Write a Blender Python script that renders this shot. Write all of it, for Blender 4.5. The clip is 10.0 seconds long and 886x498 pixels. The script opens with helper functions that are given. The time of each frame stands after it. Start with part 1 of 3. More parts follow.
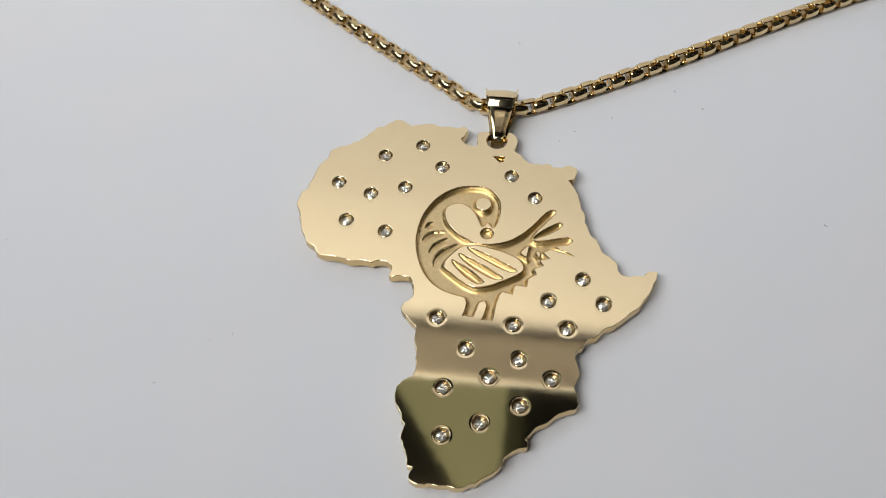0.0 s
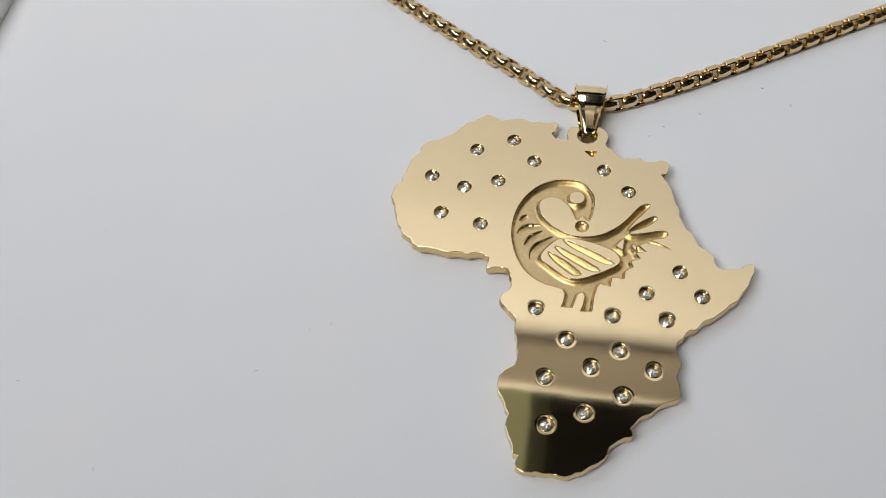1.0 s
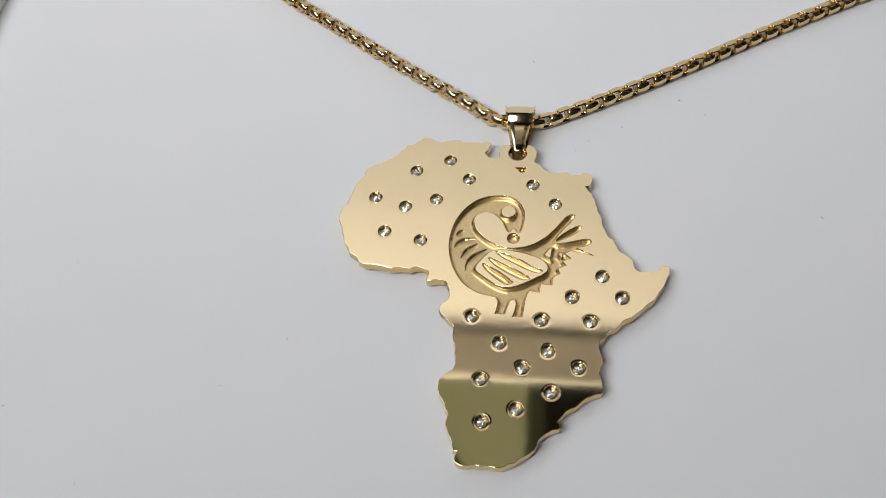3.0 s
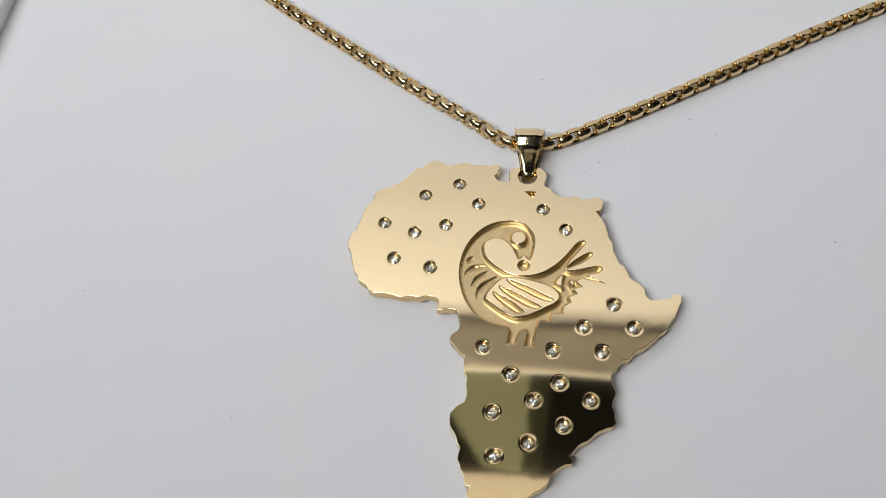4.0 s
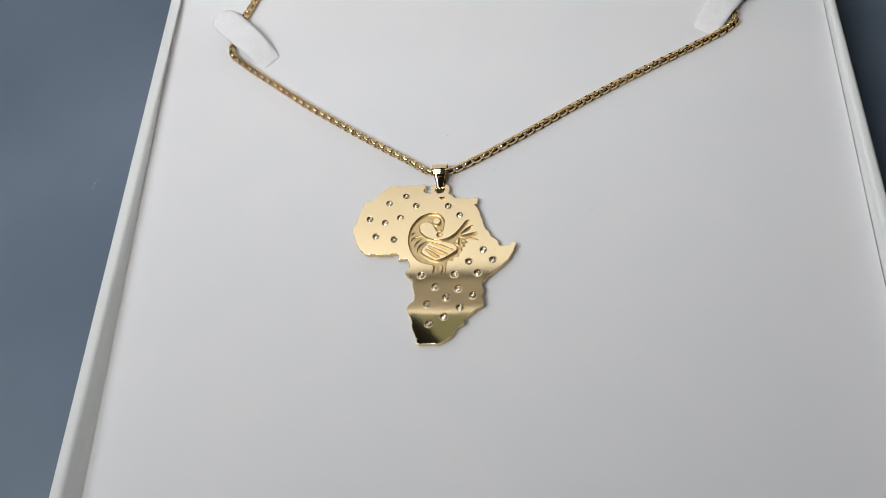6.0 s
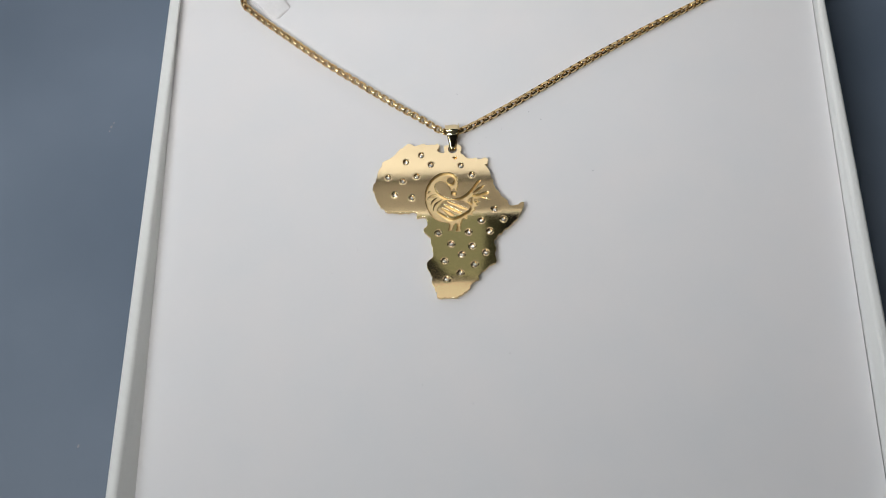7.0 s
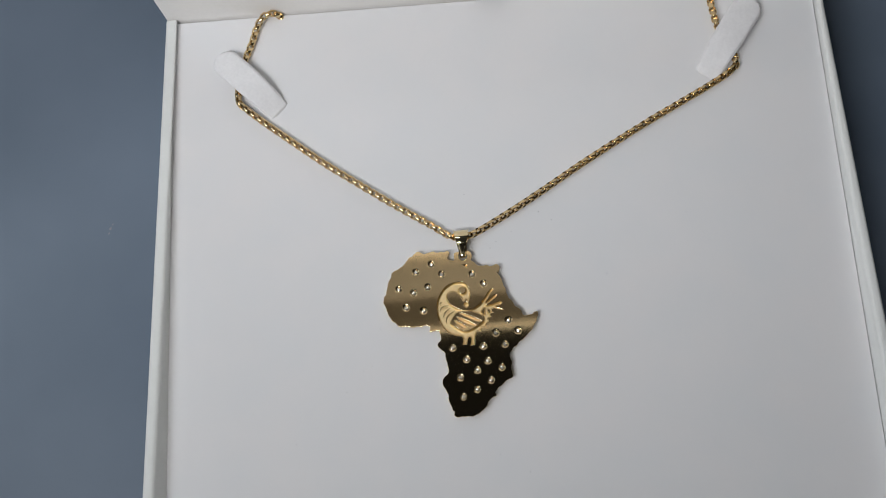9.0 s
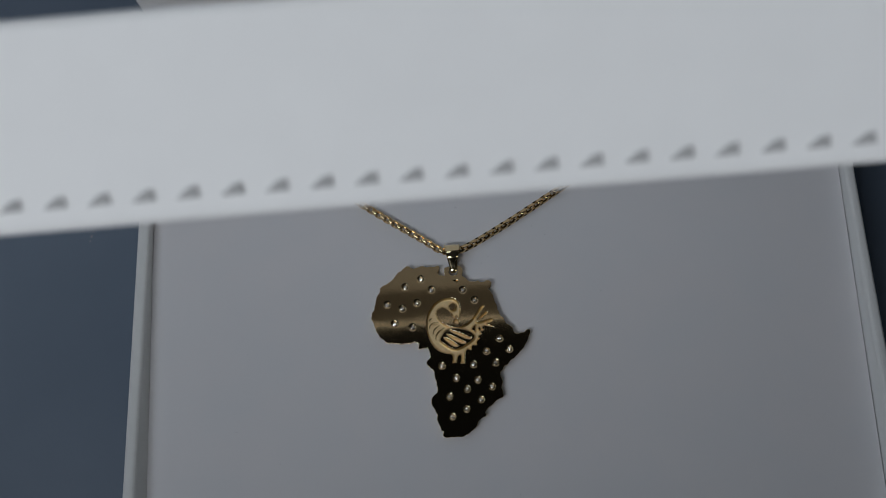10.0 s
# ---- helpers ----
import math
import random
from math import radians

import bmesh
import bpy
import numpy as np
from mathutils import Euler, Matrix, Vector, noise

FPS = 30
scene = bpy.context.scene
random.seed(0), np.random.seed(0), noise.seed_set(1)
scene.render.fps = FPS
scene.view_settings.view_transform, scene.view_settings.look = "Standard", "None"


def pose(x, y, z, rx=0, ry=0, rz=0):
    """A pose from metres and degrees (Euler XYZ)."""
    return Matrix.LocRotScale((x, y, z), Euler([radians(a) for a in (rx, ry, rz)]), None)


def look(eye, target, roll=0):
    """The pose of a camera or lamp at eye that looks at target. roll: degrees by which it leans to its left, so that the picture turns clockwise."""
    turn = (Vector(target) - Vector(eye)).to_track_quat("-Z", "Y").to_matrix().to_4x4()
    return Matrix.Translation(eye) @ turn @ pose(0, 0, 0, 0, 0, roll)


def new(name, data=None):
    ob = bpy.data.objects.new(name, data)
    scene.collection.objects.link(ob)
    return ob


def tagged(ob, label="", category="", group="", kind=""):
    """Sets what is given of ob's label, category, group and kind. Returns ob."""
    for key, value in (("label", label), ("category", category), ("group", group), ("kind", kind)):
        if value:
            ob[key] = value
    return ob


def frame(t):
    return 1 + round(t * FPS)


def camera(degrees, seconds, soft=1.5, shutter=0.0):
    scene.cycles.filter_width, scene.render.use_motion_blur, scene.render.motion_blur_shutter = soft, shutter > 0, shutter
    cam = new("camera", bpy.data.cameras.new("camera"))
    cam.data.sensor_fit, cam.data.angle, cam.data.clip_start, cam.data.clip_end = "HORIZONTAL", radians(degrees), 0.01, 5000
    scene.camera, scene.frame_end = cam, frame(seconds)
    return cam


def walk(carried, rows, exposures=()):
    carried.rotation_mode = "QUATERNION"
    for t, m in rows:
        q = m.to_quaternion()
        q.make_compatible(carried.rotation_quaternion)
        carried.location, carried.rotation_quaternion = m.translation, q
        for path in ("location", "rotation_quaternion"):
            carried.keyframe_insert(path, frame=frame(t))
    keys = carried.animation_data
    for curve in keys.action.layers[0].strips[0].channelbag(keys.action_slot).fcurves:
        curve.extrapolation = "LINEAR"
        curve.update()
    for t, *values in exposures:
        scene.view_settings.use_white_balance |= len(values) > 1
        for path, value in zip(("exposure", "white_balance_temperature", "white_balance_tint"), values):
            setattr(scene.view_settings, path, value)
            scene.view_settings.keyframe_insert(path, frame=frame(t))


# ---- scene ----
cam = camera(49.13, 10.0, soft=0.55)
cam.data.dof.use_dof = True
cam.data.dof.focus_distance = 0.16
cam.data.dof.aperture_fstop = 240.0

# time, eye, target, roll
PATH = [
    (0, (0.00830, -0.07054, 0.08824), (-0.00821, 0.03744, -0.07930), -2.76),
    (0.5, (0.00615, -0.06914, 0.09241), (-0.01352, 0.03701, -0.07595), -3.52),
    (1, (0.00027, -0.07381, 0.08788), (-0.02014, 0.03599, -0.07803), -3.92),
    (1.5, (0.00890, -0.06840, 0.08755), (-0.00996, 0.03742, -0.08111), -5.04),
    (2, (0.01015, -0.06913, 0.09059), (-0.00778, 0.03790, -0.07741), -5.10),
    (2.2, (0.00722, -0.07362, 0.09417), (-0.01158, 0.03328, -0.07381), -5.79),
    (3.3, (0.00693, -0.07627, 0.09807), (-0.01294, 0.03247, -0.06861), -6.69),
    (3.5, (0.00647, -0.07330, 0.09914), (-0.01433, 0.03006, -0.07081), -7.73),
    (4, (0.00586, -0.07045, 0.10002), (-0.01360, 0.03325, -0.06989), -7.20),
    (4.5, (0.00766, -0.08258, 0.11749), (-0.01576, 0.01644, -0.05470), -10.36),
    (5, (0.01984, -0.09664, 0.15324), (-0.00946, -0.00002, -0.01940), -15.36),
    (5.5, (0.02765, -0.12046, 0.18264), (-0.00355, -0.02341, 0.01057), -17.31),
    (6, (0.03069, -0.12940, 0.19944), (0.00841, -0.03074, 0.02690), -14.10),
    (6.2, (0.03209, -0.13425, 0.21075), (0.00981, -0.04009, 0.03571), -15.14),
    (7.3, (0.00998, -0.10194, 0.23601), (0.00229, -0.03916, 0.04627), -8.80),
    (7.5, (0.01293, -0.09579, 0.23807), (0.00259, -0.03626, 0.04742), -12.34),
    (8, (0.01263, -0.08177, 0.24084), (0.00243, -0.02917, 0.04815), -14.15),
    (8.5, (0.01061, -0.07082, 0.24290), (0.00184, -0.01523, 0.05098), -13.13),
    (9, (0.01202, -0.06569, 0.24415), (0.00195, -0.01135, 0.05194), -14.77),
    (9.2, (0.01333, -0.06532, 0.24423), (0.00352, -0.00845, 0.05273), -14.24),
    (9.5, (0.01374, -0.06242, 0.24226), (0.00494, -0.00418, 0.05113), -12.96),
    (10, (0.01226, -0.05744, 0.23947), (0.00395, -0.00554, 0.04650), -12.80),
]
EXPOSURES = [(0.0, -0.19, 6620, 10.0), (4.5, -0.17, 6600, 10.0), (6.0, -0.12, 6680, 10.0), (8.0, -0.12, 6720, 10.0), (9.0, -0.38, 6620, 10.0), (9.5, -0.78, 6450, 10.0), (10.0, -1.68, 6150, 10.0)]
walk(cam, [(t, look(eye, target, roll)) for t, eye, target, roll in PATH], EXPOSURES)

# ---------------------------------------------------------------- light
world = bpy.data.worlds.new("world")
scene.world = world
world.use_nodes = True
sky = world.node_tree.nodes.new("ShaderNodeTexSky")
sky.sky_type = "NISHITA"
sky.sun_disc = False
sky.sun_elevation = radians(35)
sky.sun_rotation = radians(200)
back = world.node_tree.nodes["Background"]
back.inputs["Strength"].default_value = 0.08
world.node_tree.links.new(sky.outputs[0], back.inputs["Color"])

# soft light from front-left, given by lamps in two unseen windows added to the room
def added_window_lamp(power, width, height, eye, target, color):
    lamp = bpy.data.lights.new("added_daylight", "AREA")
    lamp.shape = "RECTANGLE"
    lamp.size, lamp.size_y = width, height
    lamp.energy = power
    lamp.color = color
    new("added_daylight", lamp).matrix_world = look(eye, target)


added_window_lamp(5.0, 0.30, 0.26, (-0.20, -0.222, 0.49), (-0.20, 0.0, 0.49), (0.972, 0.982, 0.997))
added_window_lamp(1.15, 0.30, 0.30, (-0.375, 0.04, 0.51), (0.0, 0.04, 0.51), (0.72, 0.86, 1.0))


# ---------------------------------------------------------------- materials
def material(name, base, rough=0.5, metal=0.0, spread=0.1, scale=40.0, fine=600.0, bump=0.0, bump_scale=900.0,
             second=None, rough_spread=0.0, spec=0.5):
    """A principled material with two scales of variation and a fine relief. Scales are per metre."""
    m = bpy.data.materials.new(name)
    m.use_nodes = True
    t = m.node_tree
    p = t.nodes["Principled BSDF"]
    p.inputs["Metallic"].default_value = metal
    p.inputs["Roughness"].default_value = rough
    p.inputs["Specular IOR Level"].default_value = spec
    co = t.nodes.new("ShaderNodeTexCoord")

    def noise_node(s, detail=4.0):
        n = t.nodes.new("ShaderNodeTexNoise")
        n.inputs["Scale"].default_value = s
        n.inputs["Detail"].default_value = detail
        t.links.new(co.outputs["Object"], n.inputs["Vector"])
        return n

    big, small = noise_node(scale), noise_node(fine)
    add = t.nodes.new("ShaderNodeMath")
    add.operation = "ADD"
    t.links.new(big.outputs["Fac"], add.inputs[0])
    t.links.new(small.outputs["Fac"], add.inputs[1])
    half = t.nodes.new("ShaderNodeMath")
    half.operation = "MULTIPLY"
    half.inputs[1].default_value = 0.5
    t.links.new(add.outputs[0], half.inputs[0])
    ramp = t.nodes.new("ShaderNodeValToRGB")
    other = second or tuple(c * (1 - spread) for c in base)
    ramp.color_ramp.elements[0].position, ramp.color_ramp.elements[1].position = 0.36, 0.64
    ramp.color_ramp.elements[0].color = (*other, 1)
    ramp.color_ramp.elements[1].color = (*base, 1)
    t.links.new(half.outputs[0], ramp.inputs["Fac"])
    t.links.new(ramp.outputs["Color"], p.inputs["Base Color"])
    if rough_spread:
        mr = t.nodes.new("ShaderNodeMapRange")
        mr.inputs["To Min"].default_value = max(0.0, rough - rough_spread)
        mr.inputs["To Max"].default_value = rough + rough_spread
        t.links.new(half.outputs[0], mr.inputs["Value"])
        t.links.new(mr.outputs["Result"], p.inputs["Roughness"])
    if bump:
        bn = noise_node(bump_scale, 3.0)
        b = t.nodes.new("ShaderNodeBump")
        b.inputs["Strength"].default_value = 1.0
        b.inputs["Distance"].default_value = bump
        t.links.new(bn.outputs["Fac"], b.inputs["Height"])
        t.links.new(b.outputs["Normal"], p.inputs["Normal"])
    return m


PAPER = material("white_paper_lining", (0.81, 0.795, 0.80), 0.9, second=(0.775, 0.78, 0.795), scale=14, fine=60, bump=5e-6, bump_scale=2500, spec=0.2)
FLAP = material("white_felt_flap", (0.86, 0.85, 0.86), 0.95, spread=0.07, scale=260, fine=1300, bump=4e-5, bump_scale=3000, spec=0.1)
BOARD = material("white_box_paper", (0.83, 0.84, 0.82), 0.55, spread=0.03, scale=30, fine=900, bump=1e-5, bump_scale=1500, spec=0.3)
LID_LINING = material("white_lid_lining", (0.91, 0.89, 0.87), 0.8, spread=0.03, scale=20, fine=900, bump=1e-5, bump_scale=1500, spec=0.2)
GOLD = material("polished_gold", (1.0, 0.82, 0.52), 0.045, 1.0, spread=0.02, scale=60, fine=400, bump=9e-6, bump_scale=110)
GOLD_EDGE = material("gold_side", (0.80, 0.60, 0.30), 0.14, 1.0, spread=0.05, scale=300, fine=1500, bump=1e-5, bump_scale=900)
GOLD_FLANK = material("deep_flank_gold", (0.96, 0.67, 0.27), 0.40, 1.0, spread=0.15, scale=500, fine=4000, bump=1e-5, bump_scale=3500)
GOLD_MATTE = material("satin_gold", (1.0, 0.78, 0.44), 0.58, 1.0, spread=0.14, scale=500, fine=4000, bump=2e-5, bump_scale=3500)
# cutter's marks, and a darker gold with the steep walls' shade in it
GOLD_CUT_SHADE = material("shaded_cut_gold", (0.50, 0.36, 0.16), 0.28, 1.0, spread=0.25, scale=900, fine=5000, bump=3e-5, bump_scale=4000)
# gold of the stone cups, darkened in colour for the shade inside them
GOLD_SEAT_SHADE = material("shaded_seat_gold", (0.52, 0.39, 0.22), 0.16, 1.0, spread=0.1, scale=300, fine=1500)
GOLD_CHAIN = material("yellow_gold_chain", (0.80, 0.61, 0.34), 0.14, 1.0, spread=0.08, scale=300, fine=1500, bump=1e-5, bump_scale=900)
GOLD_BAIL = material("bail_gold", (0.93, 0.77, 0.48), 0.08, 1.0, spread=0.03, scale=300, fine=1500, bump=8e-6, bump_scale=500)
TABLE = material("blue_grey_tabletop", (0.19, 0.235, 0.30), 0.38, second=(0.10, 0.135, 0.185), scale=4, fine=9, bump=2e-5, bump_scale=900)
WALL_PAINT = material("dark_wall_paint", (0.12, 0.115, 0.11), 0.9, spread=0.2, scale=3, fine=40, bump=4e-4, bump_scale=120)
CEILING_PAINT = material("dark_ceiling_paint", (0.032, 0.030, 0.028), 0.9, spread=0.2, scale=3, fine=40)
# olive seen mirrored in the pendant, source unknown; the glow is added
OLIVE = material("olive_glow", (0.40, 0.42, 0.24), 0.8, spread=0.15, scale=8, fine=60)
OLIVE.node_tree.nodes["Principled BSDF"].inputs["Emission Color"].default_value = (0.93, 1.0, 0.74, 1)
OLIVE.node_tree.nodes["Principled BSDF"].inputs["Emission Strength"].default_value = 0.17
# cream glow added overhead, mirrored in place of the lid's bright lining
CREAM_GLOW = material("cream_glow", (0.7, 0.62, 0.5), 0.6, spread=0.1, scale=8, fine=60)
CREAM_GLOW.node_tree.nodes["Principled BSDF"].inputs["Emission Color"].default_value = (1.0, 0.93, 0.82, 1)
CREAM_GLOW.node_tree.nodes["Principled BSDF"].inputs["Emission Strength"].default_value = 0.60
# lid's white made darker and warmer, for the shade under its edge
LID_EDGE = material("shaded_lid_edging", (0.86, 0.79, 0.69), 0.7, spread=0.05, scale=30, fine=900, bump=1e-5, bump_scale=1500, spec=0.3)
OLIVE_DARK = material("dark_olive", (0.16, 0.17, 0.11), 0.7, spread=0.15, scale=8, fine=60)
BROWN_PANEL = material("brown_panel_paint", (0.50, 0.42, 0.33), 0.8, spread=0.15, scale=8, fine=60)
# pale glow added overhead, mirrored in place of the lid's edge
PALE_GLOW = material("pale_glow", (0.74, 0.68, 0.60), 0.8, spread=0.12, scale=6, fine=60)
PALE_GLOW.node_tree.nodes["Principled BSDF"].inputs["Emission Color"].default_value = (1.0, 0.90, 0.78, 1)
PALE_GLOW.node_tree.nodes["Principled BSDF"].inputs["Emission Strength"].default_value = 0.15
FLOOR_WOOD = material("brown_floor", (0.14, 0.09, 0.055), 0.5, spread=0.3, scale=6, fine=60)
BAR_CARD = material("white_card", (0.92, 0.92, 0.90), 0.6, spread=0.03, scale=30, fine=900, bump=1e-5, bump_scale=1500, spec=0.3)
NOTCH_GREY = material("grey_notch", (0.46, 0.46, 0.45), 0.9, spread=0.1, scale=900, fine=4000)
LINT = material("grey_lint", (0.36, 0.36, 0.39), 0.9, spread=0.3, scale=900, fine=4000)

DIAMOND = bpy.data.materials.new("clear_stone")
DIAMOND.use_nodes = True
_p = DIAMOND.node_tree.nodes["Principled BSDF"]
_p.inputs["Base Color"].default_value = (1.0, 0.94, 0.82, 1)
_p.inputs["Roughness"].default_value = 0.12
_p.inputs["IOR"].default_value = 2.4
_p.inputs["Metallic"].default_value = 0.72


# ---------------------------------------------------------------- helpers
def part(name, bm, mat, parent=None, label="", smooth=False):
    """Links a bmesh as one mesh object, under a thing where one is given."""
    me = bpy.data.meshes.new(name)
    bm.normal_update()
    bm.to_mesh(me)
    bm.free()
    return part_mesh(name, me, mat, parent, label, smooth)


def part_mesh(name, me, mat, parent=None, label="", smooth=False):
    if mat and not me.materials:
        me.materials.append(mat)
    if smooth:
        for f in me.polygons:
            f.use_smooth = True
    ob = new(name, me)
    if parent:
        ob.parent = parent
    if label:
        tagged(ob, label)
    return ob


def thing(name, place, label, category, group="", kind=""):
    ob = new(name)
    ob.empty_display_size = 0.01
    ob.location = place
    return tagged(ob, label, category, group, kind)


def box_bm(x0, x1, y0, y1, z0, z1, bevel=0.0, segments=2):
    bm = bmesh.new()
    bmesh.ops.create_cube(bm, size=1.0)
    for v in bm.verts:
        v.co = ((x0 + x1) / 2 + v.co.x * (x1 - x0), (y0 + y1) / 2 + v.co.y * (y1 - y0), (z0 + z1) / 2 + v.co.z * (z1 - z0))
    if bevel:
        bmesh.ops.bevel(bm, geom=bm.edges[:], offset=bevel, segments=segments, profile=0.5, affect="EDGES")
    return bm


def smooth_loop(points, steps=4, closed=True):
    """A rounded line through the points."""
    n, out = len(points), []
    for i in range(n if closed else n - 1):
        p = [Vector(points[(i + k) % n] if closed else points[min(max(i + k, 0), n - 1)]) for k in (-1, 0, 1, 2)]
        for s in range(steps):
            u = s / steps
            out.append(0.5 * (2 * p[1] + (p[2] - p[0]) * u + (2 * p[0] - 5 * p[1] + 4 * p[2] - p[3]) * u * u
                              + (3 * p[1] - p[0] - 3 * p[2] + p[3]) * u ** 3))
    if not closed:
        out.append(Vector(points[-1]))
    return out


def ring(cx, cy, r, n=24, ry=None):
    return [Vector((cx + r * math.cos(2 * math.pi * k / n), cy + (ry or r) * math.sin(2 * math.pi * k / n))) for k in range(n)]


def cut_plate(loops, z0, z1, bevel=0.0, inset=0.0):
    """A flat plate in millimetres, outline first and then its holes and the islands in them; a mesh in metres."""
    cu = bpy.data.curves.new("outline", "CURVE")
    cu.dimensions, cu.fill_mode = "2D", "BOTH"
    cu.extrude = (z1 - z0) / 2 - bevel
    cu.bevel_depth, cu.offset, cu.bevel_resolution = bevel, -bevel - inset, 2
    for loop in loops:
        sp = cu.splines.new("POLY")
        sp.points.add(len(loop) - 1)
        for q, v in zip(sp.points, loop):
            q.co = (v[0], v[1], 0, 1)
        sp.use_cyclic_u = True
    ob = new("outline", cu)
    deps = bpy.context.evaluated_depsgraph_get()
    me = bpy.data.meshes.new_from_object(ob.evaluated_get(deps))
    bpy.data.objects.remove(ob)
    bpy.data.curves.remove(cu)
    me.transform(Matrix.Diagonal((0.001, 0.001, 0.001, 1)) @ Matrix.Translation((0, 0, (z0 + z1) / 2)))
    me.materials.clear()
    return me


# ---------------------------------------------------------------- room
X0, X1, Y0, Y1, ZF, ZC = -0.38, 1.5, -0.225, 1.5, -0.78, 1.55
tagged(part("floor", box_bm(X0, X1, Y0, Y1, ZF - 0.1, ZF), FLOOR_WOOD), "plain brown floor of the dim room", "floor", kind="structure")
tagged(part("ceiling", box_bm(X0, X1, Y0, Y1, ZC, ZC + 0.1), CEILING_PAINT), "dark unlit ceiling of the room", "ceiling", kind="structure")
tagged(part("wall_north", box_bm(X0 - 0.1, X1 + 0.1, Y1, Y1 + 0.1, ZF, ZC), WALL_PAINT), "dark painted wall behind the table", "wall", kind="structure")
tagged(part("wall_east", box_bm(X1, X1 + 0.1, Y0, Y1, ZF, ZC), WALL_PAINT), "dark painted wall of the room", "wall", kind="structure")
# each added window wall: four pieces round its opening
west = thing("wall_west", (X0, 0, 0), "unseen dark painted wall with an added window opening", "wall", kind="structure")
WY0, WY1, WZ0, WZ1 = -0.115, 0.195, 0.355, 0.665
for y0, y1, z0, z1 in ((Y0, WY0, ZF, ZC), (WY1, Y1, ZF, ZC), (WY0, WY1, ZF, WZ0), (WY0, WY1, WZ1, ZC)):
    part("wall_panel", box_bm(-0.1, 0, y0, y1, z0, z1), WALL_PAINT, west)
south = thing("wall_south", (0, Y0, 0), "unseen dark painted wall with an added window opening", "wall", kind="structure")
SX0, SX1, SZ0, SZ1 = -0.355, -0.045, 0.355, 0.625
for x0, x1, z0, z1 in ((X0 - 0.1, SX0, ZF, ZC), (SX1, X1 + 0.1, ZF, ZC), (SX0, SX1, ZF, SZ0), (SX0, SX1, SZ1, ZC)):
    part("wall_panel", box_bm(x0, x1, -0.1, 0, z0, z1), WALL_PAINT, south)

# two olive panels added overhead, one glowing, for the pendant to mirror
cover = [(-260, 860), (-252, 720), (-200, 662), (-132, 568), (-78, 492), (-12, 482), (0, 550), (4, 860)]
olive_panel = part_mesh("mirror_glow", cut_plate([[Vector(p) for p in cover]], ZC * 1000 - 14, ZC * 1000, 1.0), OLIVE)
tagged(olive_panel, "glowing olive panel added overhead for the pendant to mirror", "ceiling lamp")
dark_olive_panel = [(6, 860), (2, 550), (-10, 484), (22, 488), (34, 560), (38, 860)]
part_mesh("dark_olive_panel", cut_plate([[Vector(p) for p in dark_olive_panel]], ZC * 1000 - 12, ZC * 1000, 1.0), OLIVE_DARK, olive_panel, "darker olive panel added overhead for the pendant to mirror")

# glowing half-round across the ceiling, strips beside it; added as the lid's reflection
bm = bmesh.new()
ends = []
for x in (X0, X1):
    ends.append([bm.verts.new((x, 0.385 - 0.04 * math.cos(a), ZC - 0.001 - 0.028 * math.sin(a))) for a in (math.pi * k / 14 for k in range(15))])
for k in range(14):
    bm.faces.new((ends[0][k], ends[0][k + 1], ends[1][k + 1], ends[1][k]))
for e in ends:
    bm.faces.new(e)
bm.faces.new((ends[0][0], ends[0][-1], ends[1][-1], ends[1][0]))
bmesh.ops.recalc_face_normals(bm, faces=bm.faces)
tagged(part("mirror_glow", bm, PALE_GLOW, smooth=True), "glowing pale half-round added overhead for the pendant to mirror", "ceiling lamp")
cream_strip = part("mirror_glow", box_bm(-0.32, 0.36, 0.427, 0.470, ZC - 0.026, ZC - 0.001, 0.004), CREAM_GLOW)
tagged(cream_strip, "glowing cream strip added overhead for the pendant to mirror", "ceiling lamp")
# brown panel added for the darker part of the lid's reflection
board = part("mirror_panel", box_bm(-0.33, 0.37, 0.286, 0.343, ZC - 0.012, ZC - 0.0005, 0.003), BROWN_PANEL)
tagged(board, "brown panel added overhead for the pendant to mirror", "ceiling panel", kind="structure")
narrow_strip = part("mirror_glow", box_bm(-0.32, 0.36, 0.278, 0.285, ZC - 0.014, ZC - 0.001, 0.002), CREAM_GLOW)
tagged(narrow_strip, "narrow glowing cream strip added overhead for the pendant to mirror", "ceiling lamp")

# ---------------------------------------------------------------- table
TZ = -0.018
table = thing("table", (0, 0, TZ), "blue-grey smooth table under the jewellery box", "table")
part("tabletop", box_bm(-0.36, 0.75, -0.215, 0.6, -0.03, 0.0, 0.003), TABLE, table)
for sx in (-0.31, 0.68):
    for sy in (-0.17, 0.53):
        part("leg", box_bm(sx - 0.03, sx + 0.03, sy - 0.03, sy + 0.03, ZF - TZ, -0.03, 0.004), TABLE, table)

# ---------------------------------------------------------------- jewellery box
BY0 = -0.1015
jewellery_box = thing("jewellery_box", (0, 0, TZ), "open white square jewellery box with upright lid", "jewellery box")


def box_part(name, bm, mat, label="", smooth=False):
    bmesh.ops.translate(bm, vec=(0, 0, -TZ), verts=bm.verts)
    return part(name, bm, mat, jewellery_box, label, smooth)


def run(front, back, y):
    """A value that changes evenly from the box's front to its back."""
    return front + (back - front) * (y + 0.090) / 0.160


def rim_z(y):
    return run(0.0065, 0.0020, y)


def left_foot(y):
    return run(-0.07411, -0.07336, y)


def right_foot(y):
    return run(0.10195, 0.10534, y)


def back_line(x):
    """The back edge, which runs a degree askew."""
    return 0.0755 - 0.0173 * (x - 0.0054)


